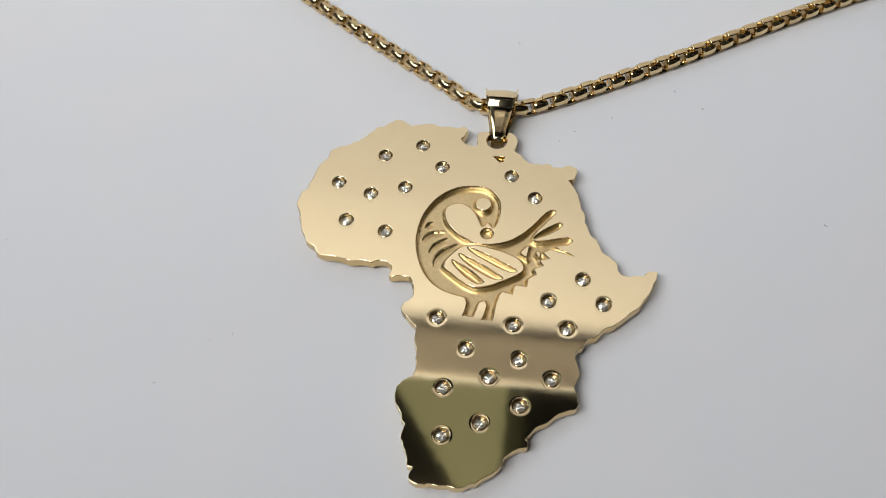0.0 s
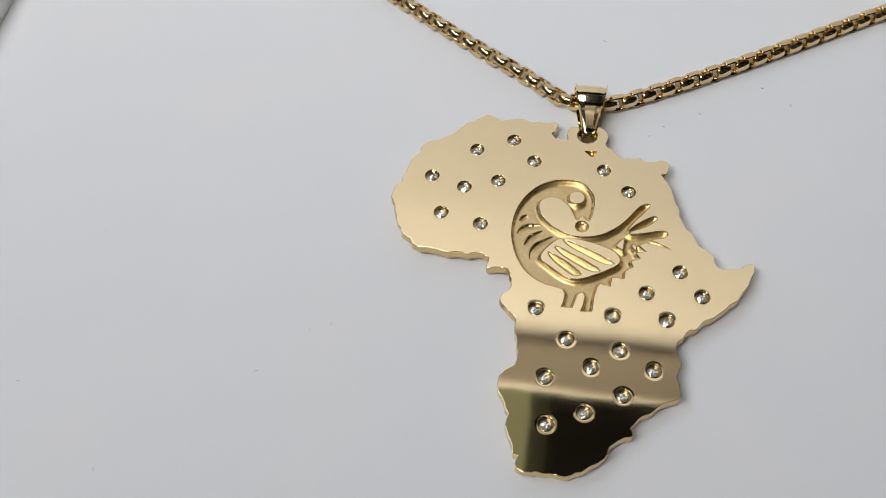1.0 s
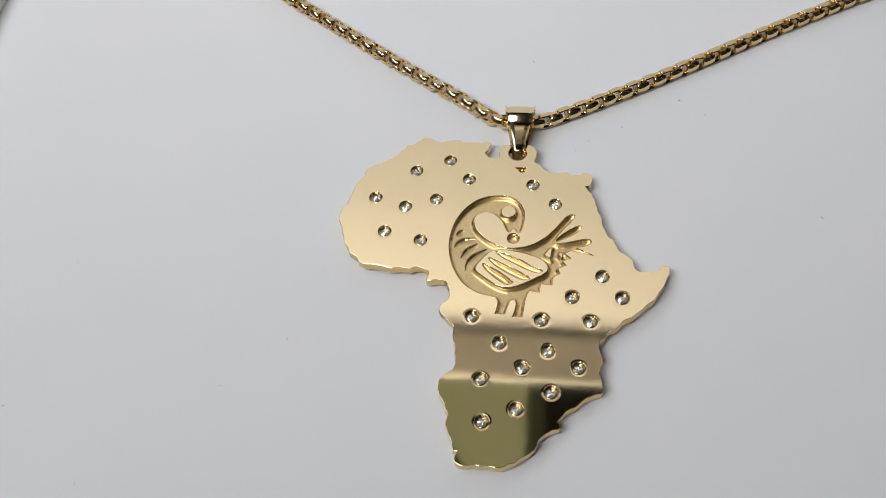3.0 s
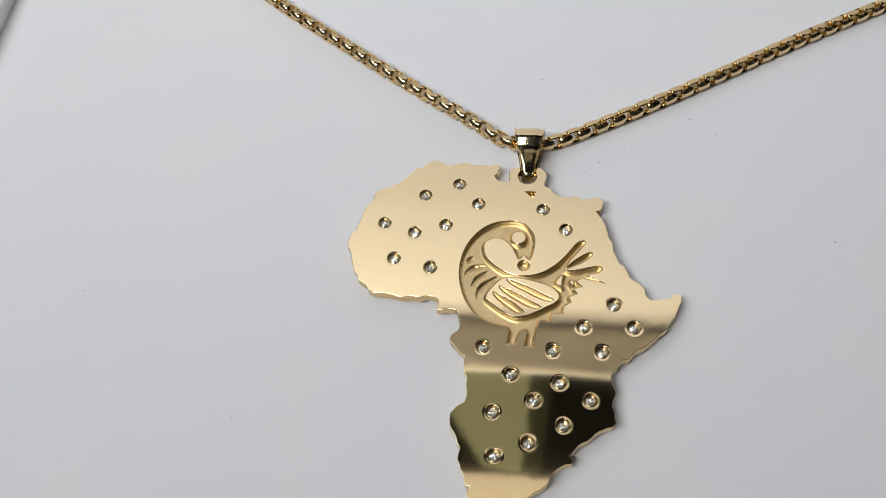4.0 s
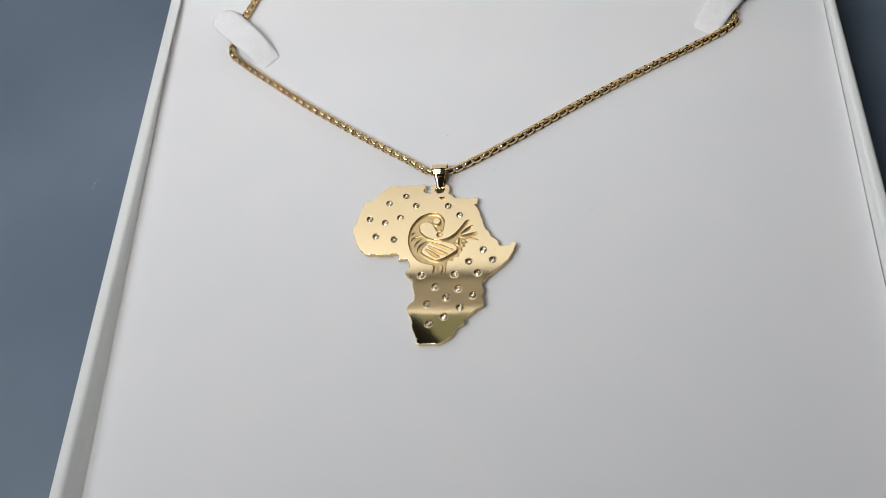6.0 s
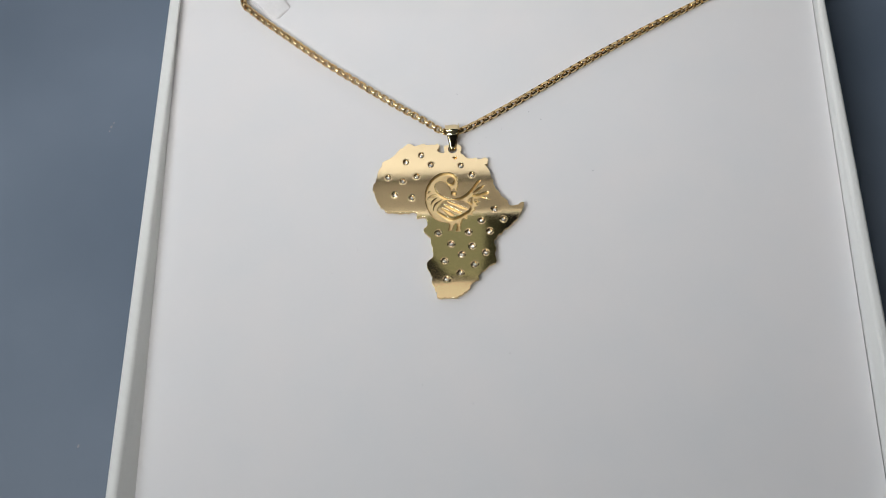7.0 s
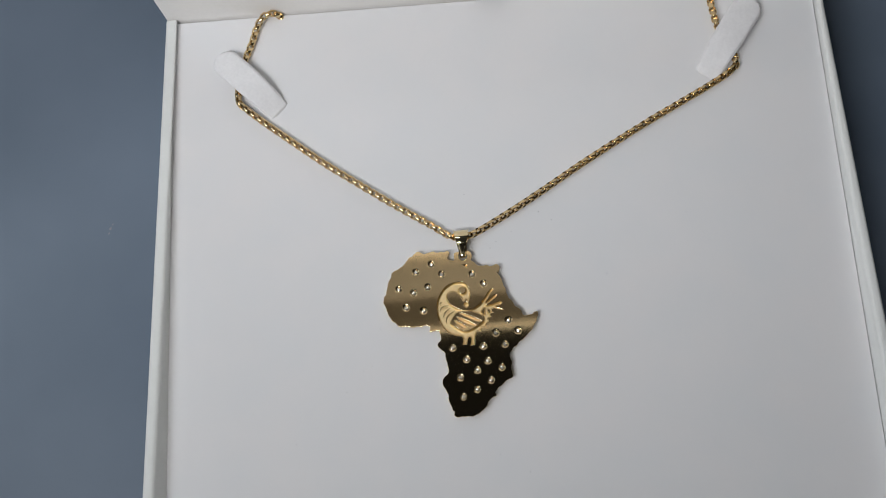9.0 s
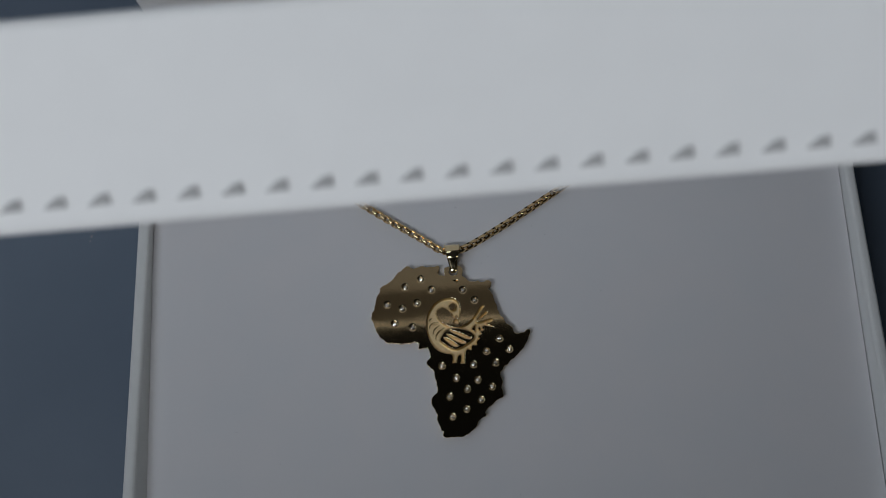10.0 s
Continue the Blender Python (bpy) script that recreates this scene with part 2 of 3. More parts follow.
def swept_bm(sections, bevel=0.0009):
    """A wall swept through cross sections, with rounded long edges."""
    bm = bmesh.new()
    rows = [[bm.verts.new(p) for p in sec] for sec in sections]
    n = len(rows[0])
    for lo, hi in zip(rows, rows[1:]):
        for j in range(n):
            bm.faces.new((lo[j], lo[(j + 1) % n], hi[(j + 1) % n], hi[j]))
    bm.faces.new(rows[0])
    bm.faces.new(rows[-1])
    bmesh.ops.recalc_face_normals(bm, faces=bm.faces)
    if bevel:
        top = [e for e in bm.edges if min(v.co.z for v in e.verts) > 0.0005 and abs(e.verts[0].co.y - e.verts[1].co.y) + abs(e.verts[0].co.x - e.verts[1].co.x) > 0.01]
        bmesh.ops.bevel(bm, geom=top, offset=bevel, segments=3, profile=0.5, affect="EDGES")
    return bm


def left_section(y):
    z, foot = rim_z(y), left_foot(y)
    return [(run(-0.0780, -0.0755, y), y, TZ + 0.0004), (run(-0.0790, -0.07537, y), y, z), (run(-0.07637, -0.07174, y), y, z), (foot, y, 0.0), (foot, y, TZ + 0.0004)]


def right_section(y):
    z, foot = rim_z(y), right_foot(y)
    return [(run(0.1060, 0.1072, y), y, TZ + 0.0004), (run(0.1060, 0.1072, y), y, z), (max(foot + 0.0001, run(0.1034, 0.1049, y)), y, z), (foot, y, 0.0), (foot, y, TZ + 0.0004)]


box_part("side_wall", swept_bm([left_section(y) for y in (BY0 - 0.0024, -0.045, 0.015, 0.0767)]), BOARD)
box_part("side_wall", swept_bm([right_section(y) for y in (BY0 - 0.0024, -0.045, 0.015, 0.0738)]), BOARD)
box_part("front_wall", box_bm(left_foot(BY0) + 0.00002, right_foot(BY0) - 0.00002, BY0 - 0.0024, BY0, TZ + 0.0004, rim_z(BY0), 0.0006, 3), BOARD)
box_part("base", box_bm(-0.0730, 0.1018, BY0 + 0.0001, 0.0735, TZ + 0.0004, TZ + 0.0024), BOARD)

# lid: a shallow tray standing on its hinge, its lining running down to the insert
LID_H, LID_D, LT = 0.1950, 0.0147, 0.0026
lid = [-0.0752, 0.1074]


def lid_y(x, z):
    """The face of the standing lid, which leans back by a degree."""
    return back_line(x) + 0.0185 * max(z, 0.0)


def lid_block(name, x0, x1, d0, d1, z0, z1, mat, label="", bevel=0.0005):
    bm = box_bm(x0, x1, d0, d1, z0, z1, bevel, 2)
    for v in bm.verts:
        v.co.y += lid_y(v.co.x, v.co.z)
    return box_part(name, bm, mat, label)


lid_block("lid_panel", lid[0], lid[1], 0.0, LT, TZ + 0.0004, LID_H, LID_LINING)
lid_block("lid_side", lid[0] - LT, lid[0] - 0.0001, -LID_D, LT, 0.055, LID_H, BOARD)
lid_block("lid_side", lid[1] + 0.0001, lid[1] + LT, -LID_D, LT, 0.055, LID_H, BOARD)
lid_block("lid_front", lid[0] - LT, lid[1] + LT, -LID_D, LT, LID_H + 0.0064, LID_H + 0.0090, BOARD)
# padded lining under the lid's far side, rising to its lip
sections = []
for x in (lid[0] + 0.0002, lid[1] - 0.0002):
    y = lid_y(x, LID_H)
    sections.append([(x, y - d, LID_H + z) for d, z in ((0.0001, 0.0062), (0.0001, 0.0), (0.003, 0.0002), (0.0055, 0.0008), (0.008, 0.0017), (0.0105, 0.0029), (0.0128, 0.0042), (LID_D, 0.0056), (LID_D, 0.0062))])
box_part("lid_lining", swept_bm(sections, 0.0), LID_EDGE, "lining inside the lid's edge, with shade put into its tone", smooth=True)

# ---------------------------------------------------------------- insert with two cut flaps
IY0 = BY0 * 1000 + 0.3
# fold, direction, length, width and the narrowing towards the fold
FLAPS = (((-43.1, 46.2), (-0.6845, 0.729), 24.7, 8.2, 0.82), ((73.2, 45.7), (0.593, 0.805), 25.9, 8.5, 0.80))


def flap_outline(base, way, length, width, narrow):
    """A tongue with a round end, from its fold outwards."""
    a, b = Vector(base), Vector(way)
    c = Vector((-b.y, b.x))
    r = width / 2
    out = [a + c * r * narrow, a - c * r * narrow]
    for k in range(13):
        ang = -math.pi / 2 + math.pi * k / 12
        out.append(a + b * (length - r + r * math.cos(ang)) + c * (r * math.sin(ang)))
    return out


insert = part_mesh("insert", cut_plate([[Vector((left_foot(BY0) * 1000 + 0.03, IY0)), Vector((right_foot(BY0) * 1000 - 0.28, IY0)), Vector((right_foot(0.0735) * 1000 - 0.28, back_line(0.105) * 1000 - 0.35)), Vector((left_foot(0.0765) * 1000 + 0.03, back_line(-0.073) * 1000 - 0.35))]]
                                       + [flap_outline(b, w, n - 2.0, f - 3.0, g) for b, w, n, f, g in FLAPS], -2.0, 0.0, 0.04), PAPER)
tagged(insert, "white padded insert board lining the box", "box insert")
# ledges under the insert, against the box walls
for x0, x1 in ((-0.0732, -0.0695), (0.0985, 0.1018)):
    box_part("ledge", box_bm(x0, x1, BY0 + 0.0001, 0.0700, TZ + 0.0024, -0.002), BOARD)

for base, way, length, width, narrow in FLAPS:
    bm = bmesh.new()
    a, b = Vector(base), Vector(way)
    c = Vector((-b.y, b.x))
    rows, cols, r = 48, 8, width / 2 - 0.15
    L = length - 0.2
    grid = []
    for i in range(rows + 1):
        s = L * math.sin(0.5 * math.pi * i / rows)
        w = r * (narrow + (1 - narrow) * min(1.0, s / 12.0)) if s < L - r else math.sqrt(max(0.004, r * r - (s - L + r) ** 2))
        lift = 0.05 + 3.3 * math.sin(min(1.0, s / 10.0) * math.pi / 2) ** 1.1 - 0.7 * max(0, s - 15) / 8
        line = []
        for j in range(cols + 1):
            q = a + b * s + c * (w * (2 * j / cols - 1))
            line.append(bm.verts.new((q.x / 1000, q.y / 1000, (lift - 0.25 * (2 * j / cols - 1) ** 2) / 1000)))
        grid.append(line)
    for i in range(rows):
        for j in range(cols):
            bm.faces.new((grid[i][j], grid[i + 1][j], grid[i + 1][j + 1], grid[i][j + 1]))
    bmesh.ops.recalc_face_normals(bm, faces=bm.faces)
    bmesh.ops.solidify(bm, geom=bm.faces[:], thickness=0.0007)
    part("flap", bm, FLAP, insert, "soft white flap raised over the chain", smooth=True)

# ribbon pull at the back edge
bm = bmesh.new()
rows = [(75.25, -3.0), (75.2, 0.0), (75.0, 2.6), (74.5, 5.0), (73.9, 6.6)]
line0 = [bm.verts.new((0.0136, y / 1000, z / 1000)) for y, z in rows]
line1 = [bm.verts.new((0.0212, (y - 0.1) / 1000, (z + 0.35 * k) / 1000)) for k, (y, z) in enumerate(rows)]
for k in range(len(rows) - 1):
    bm.faces.new((line0[k], line1[k], line1[k + 1], line0[k + 1]))
bmesh.ops.solidify(bm, geom=bm.faces[:], thickness=0.0004)
part("pull_tab", bm, FLAP, insert, "short white ribbon pull tab", smooth=True)

# ---------------------------------------------------------------- pendant
NORTH_COAST = [(-7.64, 2.56), (-6.12, 2.02), (-4.61, 2.01), (-3.16, 2.44), (-2.01, 2.04), (-1.02, 1.98), (0.6, 2.07), (0.96, 1.67), (0.65, 0.86), (0.31, 0.4), (0.82, -0.23), (2, -0.44)]
RING_LOBE = [(1.97, 0.58), (2.14, 1.46), (3.03, 1.73), (5.01, 1.95), (6.28, 1.49), (6.67, 0.42), (6.37, -0.8)]
RED_SEA_COAST = [(7.3, -1.37), (7.98, -2.12), (9.57, -2.36), (11.16, -2.59), (12.59, -2.43), (13.37, -3), (13.41, -4.13), (12.81, -4.68), (13.48, -6.2), (14.03, -7.86), (14.83, -10.07), (15.77, -11.84), (16.58, -13.45), (17.77, -14.55), (18.2, -15.71), (18.78, -16.29), (20.81, -16.13), (21.39, -15.93), (22.44, -15.6)]
EAST_COAST = [(21.96, -17.4), (20.52, -19.83), (18.27, -21.95), (16.34, -23.74), (15.25, -24.38), (14.3, -26.09), (14.58, -27.64), (14.29, -28.73), (14.59, -31.3), (13.88, -32.28), (11.8, -33.39), (10.03, -34.75), (9.96, -36.19), (8.35, -37.1), (7.2, -39.01), (4.51, -40.52)]
SOUTH_WEST_COAST = [(2.19, -40.5), (0.16, -40.73), (-0.55, -40.42), (-0.41, -39.58), (-1.17, -38.55), (-1.73, -36.34), (-2, -34.33), (-2.97, -32.35), (-2.71, -31.1), (-1.55, -29.43), (-1.27, -28.14), (-1.89, -25.96), (-2.04, -24.34), (-3.69, -22.65), (-3.57, -21.82), (-2.79, -20.7), (-3.23, -18.66)]
WEST_COAST = [(-5.17, -18.66), (-5.58, -17.49), (-6.65, -16.68), (-8.49, -17.1), (-10.89, -17), (-13.38, -16.55), (-15.27, -14.54), (-15.78, -13.47), (-16.7, -11.27), (-16.95, -9.34), (-15.96, -7.63), (-15.82, -6), (-15.23, -4.7), (-14.27, -2.92), (-12.58, -1.46), (-11.08, -0.7), (-10.03, 0.98), (-8.52, 1.84)]
def shore(v):
    """The uneven saw line of the coast; the ring stays smooth."""
    k = min(1.0, max(0.0, (math.hypot(v.x - 4.3, v.y - 0.5) - 2.9) / 1.0))
    return k * (0.42 * Vector((noise.noise((v.x * 0.62, v.y * 0.62, 21.0)), noise.noise((v.x * 0.62, v.y * 0.62, 33.0)))) + 0.22 * Vector((noise.noise((v.x * 1.5, v.y * 1.5, 41.0)), noise.noise((v.x * 1.5, v.y * 1.5, 53.0)))))


coast = [v + shore(v) + 0.06 * Vector((noise.noise((v.x * 1.3, v.y * 1.3, 0.0)), noise.noise((v.x * 1.3, v.y * 1.3, 9.0)))) + 0.06 * Vector((noise.noise((v.x * 3.7, v.y * 3.7, 3.0)), noise.noise((v.x * 3.7, v.y * 3.7, 5.0)))) for v in smooth_loop(NORTH_COAST + RING_LOBE + RED_SEA_COAST + EAST_COAST + SOUTH_WEST_COAST + WEST_COAST, 5)]

BIRD_HEAD_BACK = [(4.68, -11.51), (5.0, -11.6), (5.29, -10.8), (5.5, -9.2), (5.27, -7.9), (4.64, -6.94), (3.6, -6.35), (2.34, -6.24), (0.81, -6.49), (-0.66, -7.29), (-1.88, -8.61), (-2.78, -10.35), (-3.18, -12.07), (-3.24, -13.95), (-2.89, -15.75), (-2.2, -17.48), (-1.15, -18.92), (0.13, -19.83), (1.33, -20.25), (2.63, -20.51)]
BIRD_LEGS = [(2.92, -21.1), (2.84, -21.99), (2.62, -22.69), (3.76, -22.69), (3.97, -21.86), (4.23, -20.95), (4.73, -20.69), (5, -21.21), (4.86, -22.24), (4.59, -23), (5.77, -22.94), (5.82, -22.13), (5.91, -21.11), (6.17, -19.98)]
BIRD_BELLY = [(6.47, -19.47), (7.53, -19.7), (7.68, -18.57), (8.96, -18.64), (9.01, -17.65), (9.85, -17.06), (9.58, -16.39), (10.55, -15.92), (10.11, -15.32), (11.15, -14.99), (10.4, -14.28)]
BIRD_TAIL = [(11.09, -13.84), (13.6, -14.43), (12.57, -13.89), (11.66, -13.41), (12.9, -13.12), (13.47, -12.54), (12.98, -12.15), (11.62, -12.45), (10.27, -12.82), (9.25, -12.79), (10.99, -11.85), (12.26, -10.74), (12.06, -10.3), (11.35, -10.61), (10.08, -11.58), (9.23, -12.42), (9.77, -11.39), (11.46, -9.15), (11.2, -8.72), (10.43, -9.11), (9.14, -10.93), (8.01, -12.18)]
BIRD_NECK = [(6.87, -13.05), (5.72, -13.55), (4.24, -13.79), (2.91, -13.64), (1.46, -12.91), (0.46, -12.04), (-0.24, -11.14), (-0.54, -10.1), (-0.32, -9.3), (0.61, -8.73), (1.66, -8.85), (2.53, -9.6), (3.06, -10.4), (3.4, -11.2), (3.62, -11.55), (3.88, -11.5), (4.22, -10.98), (4.44, -11.2)]


def soft_then_sharp():
    head = smooth_loop(BIRD_HEAD_BACK, 3, False)
    legs = [Vector(p) for p in BIRD_LEGS]
    belly = [Vector(p) for p in BIRD_BELLY]
    tail = smooth_loop(BIRD_TAIL, 2, False)
    neck = smooth_loop(BIRD_NECK, 3, False)
    return head + legs + belly + tail + neck


bird = soft_then_sharp()
WING = [(2.14, -14.19), (3.19, -14.03), (4.98, -14.31), (6.77, -14.81), (7.91, -15.42), (8.47, -16.29), (8.22, -17), (7.22, -17.7), (6.1, -18.35), (4.99, -18.91), (3.86, -19.21), (2.87, -19.02), (1.9, -18.42), (0.91, -17.67), (0.1, -16.95), (0.25, -16.2), (0.9, -15.25), (1.55, -14.5)]
WING_GROOVES = [[(2.33, -14.32), (3.53, -14.65), (5.34, -15.42), (6.85, -16.21), (7.68, -16.63), (7.81, -16.9), (7.24, -17.08), (6, -16.7), (4.5, -15.91), (2.97, -15.05)],
                [(1.64, -15.23), (3.03, -15.82), (4.55, -16.61), (5.75, -17.34), (6.35, -17.71), (6.2, -18.06), (5.22, -18.01), (4.02, -17.42), (2.49, -16.43), (1.67, -15.65)],
                [(0.89, -16.07), (1.92, -16.55), (3.14, -17.28), (4.07, -18.03), (4.5, -18.48), (3.89, -18.8), (3.06, -18.46), (2.01, -17.65), (1.12, -16.75)]]
# gouges across the neck: upper edges, cut deepest just below them
NECK_GOUGES = [[(-2.54, -11.88), (-2.23, -11.41), (-1.77, -11.15)], [(-2.66, -13.64), (-2.37, -12.97), (-1.58, -12.46), (-0.22, -12.28)],
               [(-1.79, -15.08), (-1.41, -14.19), (-0.65, -13.48), (0.09, -13.06)], [(-1.09, -16.79), (-1.07, -15.88), (-0.46, -14.83), (0.43, -14.19), (1.27, -13.68)]]
TAIL_MARKS = [[(7.99, -14.54), (8.53, -13.75), (8.87, -13.5), (8.8, -14.24), (8.73, -15.04), (8.37, -14.87)],
              [(9.8, -14.12), (10.11, -14.31), (10.09, -15.04), (9.65, -14.51)]]
STONES = [(-4.05, -1.01), (-8.15, -2.8), (-1.51, -3.88), (-12.81, -7.03), (-9.02, -8.26), (-5.32, -7.06), (-11.16, -12), (-6.71, -13.11), (6.35, -4.47), (9.13, -7.26), (14.68, -17.26), (11.25, -20.2), (16.88, -20.06), (0.07, -23.16), (7.86, -23.28), (13.31, -23.21), (3.35, -26.38), (8.69, -27.12), (12.05, -29), (5.94, -29.28), (1.52, -30.84), (9.14, -32.03), (5.49, -34.14), (1.96, -35.74)]
EYE = [(3.54, -8.56), (4.4, -8.46), (3.47, -7.71)]
islands = [[Vector(p) for p in m] for m in TAIL_MARKS]
islands.append(smooth_loop(WING, 2))
islands.append(ring(EYE[0][0], EYE[0][1], 0.86, 24))
grooves = [smooth_loop(g, 3) for g in WING_GROOVES] + [ring(4.27, -12.42, 0.72, 24)]
STONE_R = 0.99
RING_HOLE = (4.29, 0.48, 1.16)
Z_BACK, Z_FLOOR, Z_FACE = 0.65, 0.95, 1.8

pendant = thing("pendant", (0, 0, Z_BACK / 1000), "polished gold Africa-shaped pendant with engraved bird", "pendant")


def pendant_mesh(name, me, mat, label="", smooth=False):
    me.transform(Matrix.Translation((0, 0, -Z_BACK / 1000)))
    return part_mesh(name, me, mat, pendant, label, smooth)


hole = ring(*RING_HOLE, 28)
tri = [Vector(p) for p in ((4.0, -1.80), (4.85, -2.62), (5.3, -2.45), (5.45, -1.75))]
seats = [ring(x, y, STONE_R, 20) for x, y in STONES]
face = pendant_mesh("face_plate", cut_plate([coast, hole, tri, bird] + islands + grooves + seats, Z_BACK, Z_FACE, 0.06), GOLD, "mirror-polished gold face")
face.data.materials.append(GOLD_CUT_SHADE)
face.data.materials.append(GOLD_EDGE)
# walls of the bird's cut take the gold with painted shade
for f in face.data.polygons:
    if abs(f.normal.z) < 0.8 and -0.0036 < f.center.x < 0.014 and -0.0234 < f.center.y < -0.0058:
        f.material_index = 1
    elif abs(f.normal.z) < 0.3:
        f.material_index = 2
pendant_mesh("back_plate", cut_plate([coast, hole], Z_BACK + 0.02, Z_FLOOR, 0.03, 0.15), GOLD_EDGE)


def edge_distance(px, py, loop, closed=True):
    """Distance from each point to a line of segments, and how far along the line its foot lies."""
    best, where, run = np.full(px.shape, 1e9), np.zeros(px.shape), 0.0
    for p, q in zip(loop, loop[1:] + loop[:1] if closed else loop[1:]):
        dx, dy = q[0] - p[0], q[1] - p[1]
        n = math.hypot(dx, dy) or 1e-9
        u = np.clip(((px - p[0]) * dx + (py - p[1]) * dy) / (n * n), 0, 1)
        d = np.hypot(px - p[0] - u * dx, py - p[1] - u * dy)
        near = d < best
        best, where = np.where(near, d, best), np.where(near, run + u * n, where)
        run += n
    return best, where


def inside(px, py, loop):
    odd = np.zeros(px.shape, bool)
    for p, q in zip(loop, loop[1:] + loop[:1]):
        if p[1] != q[1]:
            odd ^= ((p[1] > py) != (q[1] > py)) & (px < (q[0] - p[0]) * (py - p[1]) / (q[1] - p[1]) + p[0])
    return odd


# the milled relief: a scooped channel with round flanks, ripples left by the cutter and a satin floor
CELL, DEEP = 0.08, 0.48
gx, gy = np.meshgrid(np.arange(-3.6, 14.0, CELL), np.arange(-23.4, -5.8, CELL))
cut_loops = [bird] + islands + grooves


def is_cut(px, py):
    odd = np.zeros(px.shape, bool)
    for loop in cut_loops:
        odd ^= inside(px, py, loop)
    return odd


cut = is_cut(gx, gy)
reach_in, deepest, foot = np.full(gx.shape, 1e9), np.full(gx.shape, DEEP), np.zeros(gx.shape)
for loop in cut_loops:
    run = 0.0
    for p, q in zip(loop, loop[1:] + loop[:1]):
        dx, dy = q[0] - p[0], q[1] - p[1]
        n = math.hypot(dx, dy)
        if n < 1e-6:
            continue
        # which way the cut lies: walls on its upper side are scooped wide, the others are steep
        probe = np.array([[(p[0] + q[0]) / 2 - dy / n * 0.06, (p[1] + q[1]) / 2 + dx / n * 0.06]])
        lies = (0.88 * dx + 0.47 * dy) / n * (1 if is_cut(probe[:, 0], probe[:, 1])[0] else -1)
        u = np.clip(((gx - p[0]) * dx + (gy - p[1]) * dy) / (n * n), 0, 1)
        d = np.hypot(gx - p[0] - u * dx, gy - p[1] - u * dy)
        near = d < reach_in
        reach_in, foot = np.where(near, d, reach_in), np.where(near, run + u * n, foot)
        if lies < -0.1:
            side = DEEP * (1 - (1 - np.clip(d / (0.24 + 0.38 * abs(dx) / n), 0, 1)) ** 1.9)
        else:
            side = DEEP * (1 - (1 - np.clip(d / 0.42, 0, 1)) ** 1.7)
        deepest = np.minimum(deepest, side)
        run += n
# the cutter leaves no sharp valleys
weight = cut.astype(float)
for _ in range(2):
    total, count = np.zeros(gx.shape), np.zeros(gx.shape)
    for i in (-1, 0, 1):
        for j in (-1, 0, 1):
            total += np.roll(deepest * weight, (i, j), (0, 1))
            count += np.roll(weight, (i, j), (0, 1))
    deepest = np.where(cut, total / np.maximum(count, 1e-6), deepest)
flank = np.clip(deepest / DEEP, 0, 1)
depth = 0.09 + deepest
patch = np.sin(foot * 0.9) * np.sin(foot * 0.37 + 1.0) + 0.3 * np.sin(foot * 2.3)
depth += 0.016 * np.sin(foot * 17.0) * np.clip(patch, 0, 1) * np.sin(np.pi * np.clip(flank * 1.1, 0, 1))
depth += 0.006 * np.sin(gx * 6.1 + 1.7 * np.sin(gy * 2.3)) * np.sin(gy * 5.3 + np.sin(gx * 3.1)) * flank
for g in NECK_GOUGES:
    g = smooth_loop(g, 4, False)
    d, w = edge_distance(gx, gy, g, False)
    total = sum((q - p).length for p, q in zip(g, g[1:]))
    taper = np.clip(np.sin(np.pi * np.clip(w / total, 0.0, 1.0)), 0, 1) ** 0.5
    below = np.zeros(gx.shape, bool)
    for p, q in zip(g, g[1:]):
        below |= (((q.x - p.x) * (gy - p.y) - (q.y - p.y) * (gx - p.x)) < 0) & (np.hypot(gx - (p.x + q.x) / 2, gy - (p.y + q.y) / 2) < d + (q - p).length * 0.75)
    depth += np.where(below, 0.22 * taper * np.clip(1 - d / 0.62, 0, 1), -0.28 * taper * np.clip(1 - d / 0.25, 0, 1))
height = Z_FACE - np.where(cut, depth, 0.10) - Z_BACK
keep = cut | (reach_in < 0.3)
index = -np.ones(gx.shape, int)
index[keep] = np.arange(keep.sum())
quads = [(index[i, j], index[i, j + 1], index[i + 1, j + 1], index[i + 1, j]) for i in range(gx.shape[0] - 1) for j in range(gx.shape[1] - 1)
         if keep[i, j] and keep[i, j + 1] and keep[i + 1, j + 1] and keep[i + 1, j]]
me = bpy.data.meshes.new("engraved_bird")
me.from_pydata(np.stack([gx[keep], gy[keep], height[keep]], 1) / 1000, [], [tuple(int(v) for v in q) for q in quads])
engraved = part_mesh("engraved_bird", me, GOLD_MATTE, pendant, "satin gold recessed bird", True)
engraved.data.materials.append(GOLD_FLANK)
engraved.data.materials.append(GOLD_CUT_SHADE)
# the steep walls keep the cutter's marks, in a darker gold that paints in their shade
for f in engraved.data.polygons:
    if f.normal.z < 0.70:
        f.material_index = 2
    # faces turned to -y: a deeper, smoother gold
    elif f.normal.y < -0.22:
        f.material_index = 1


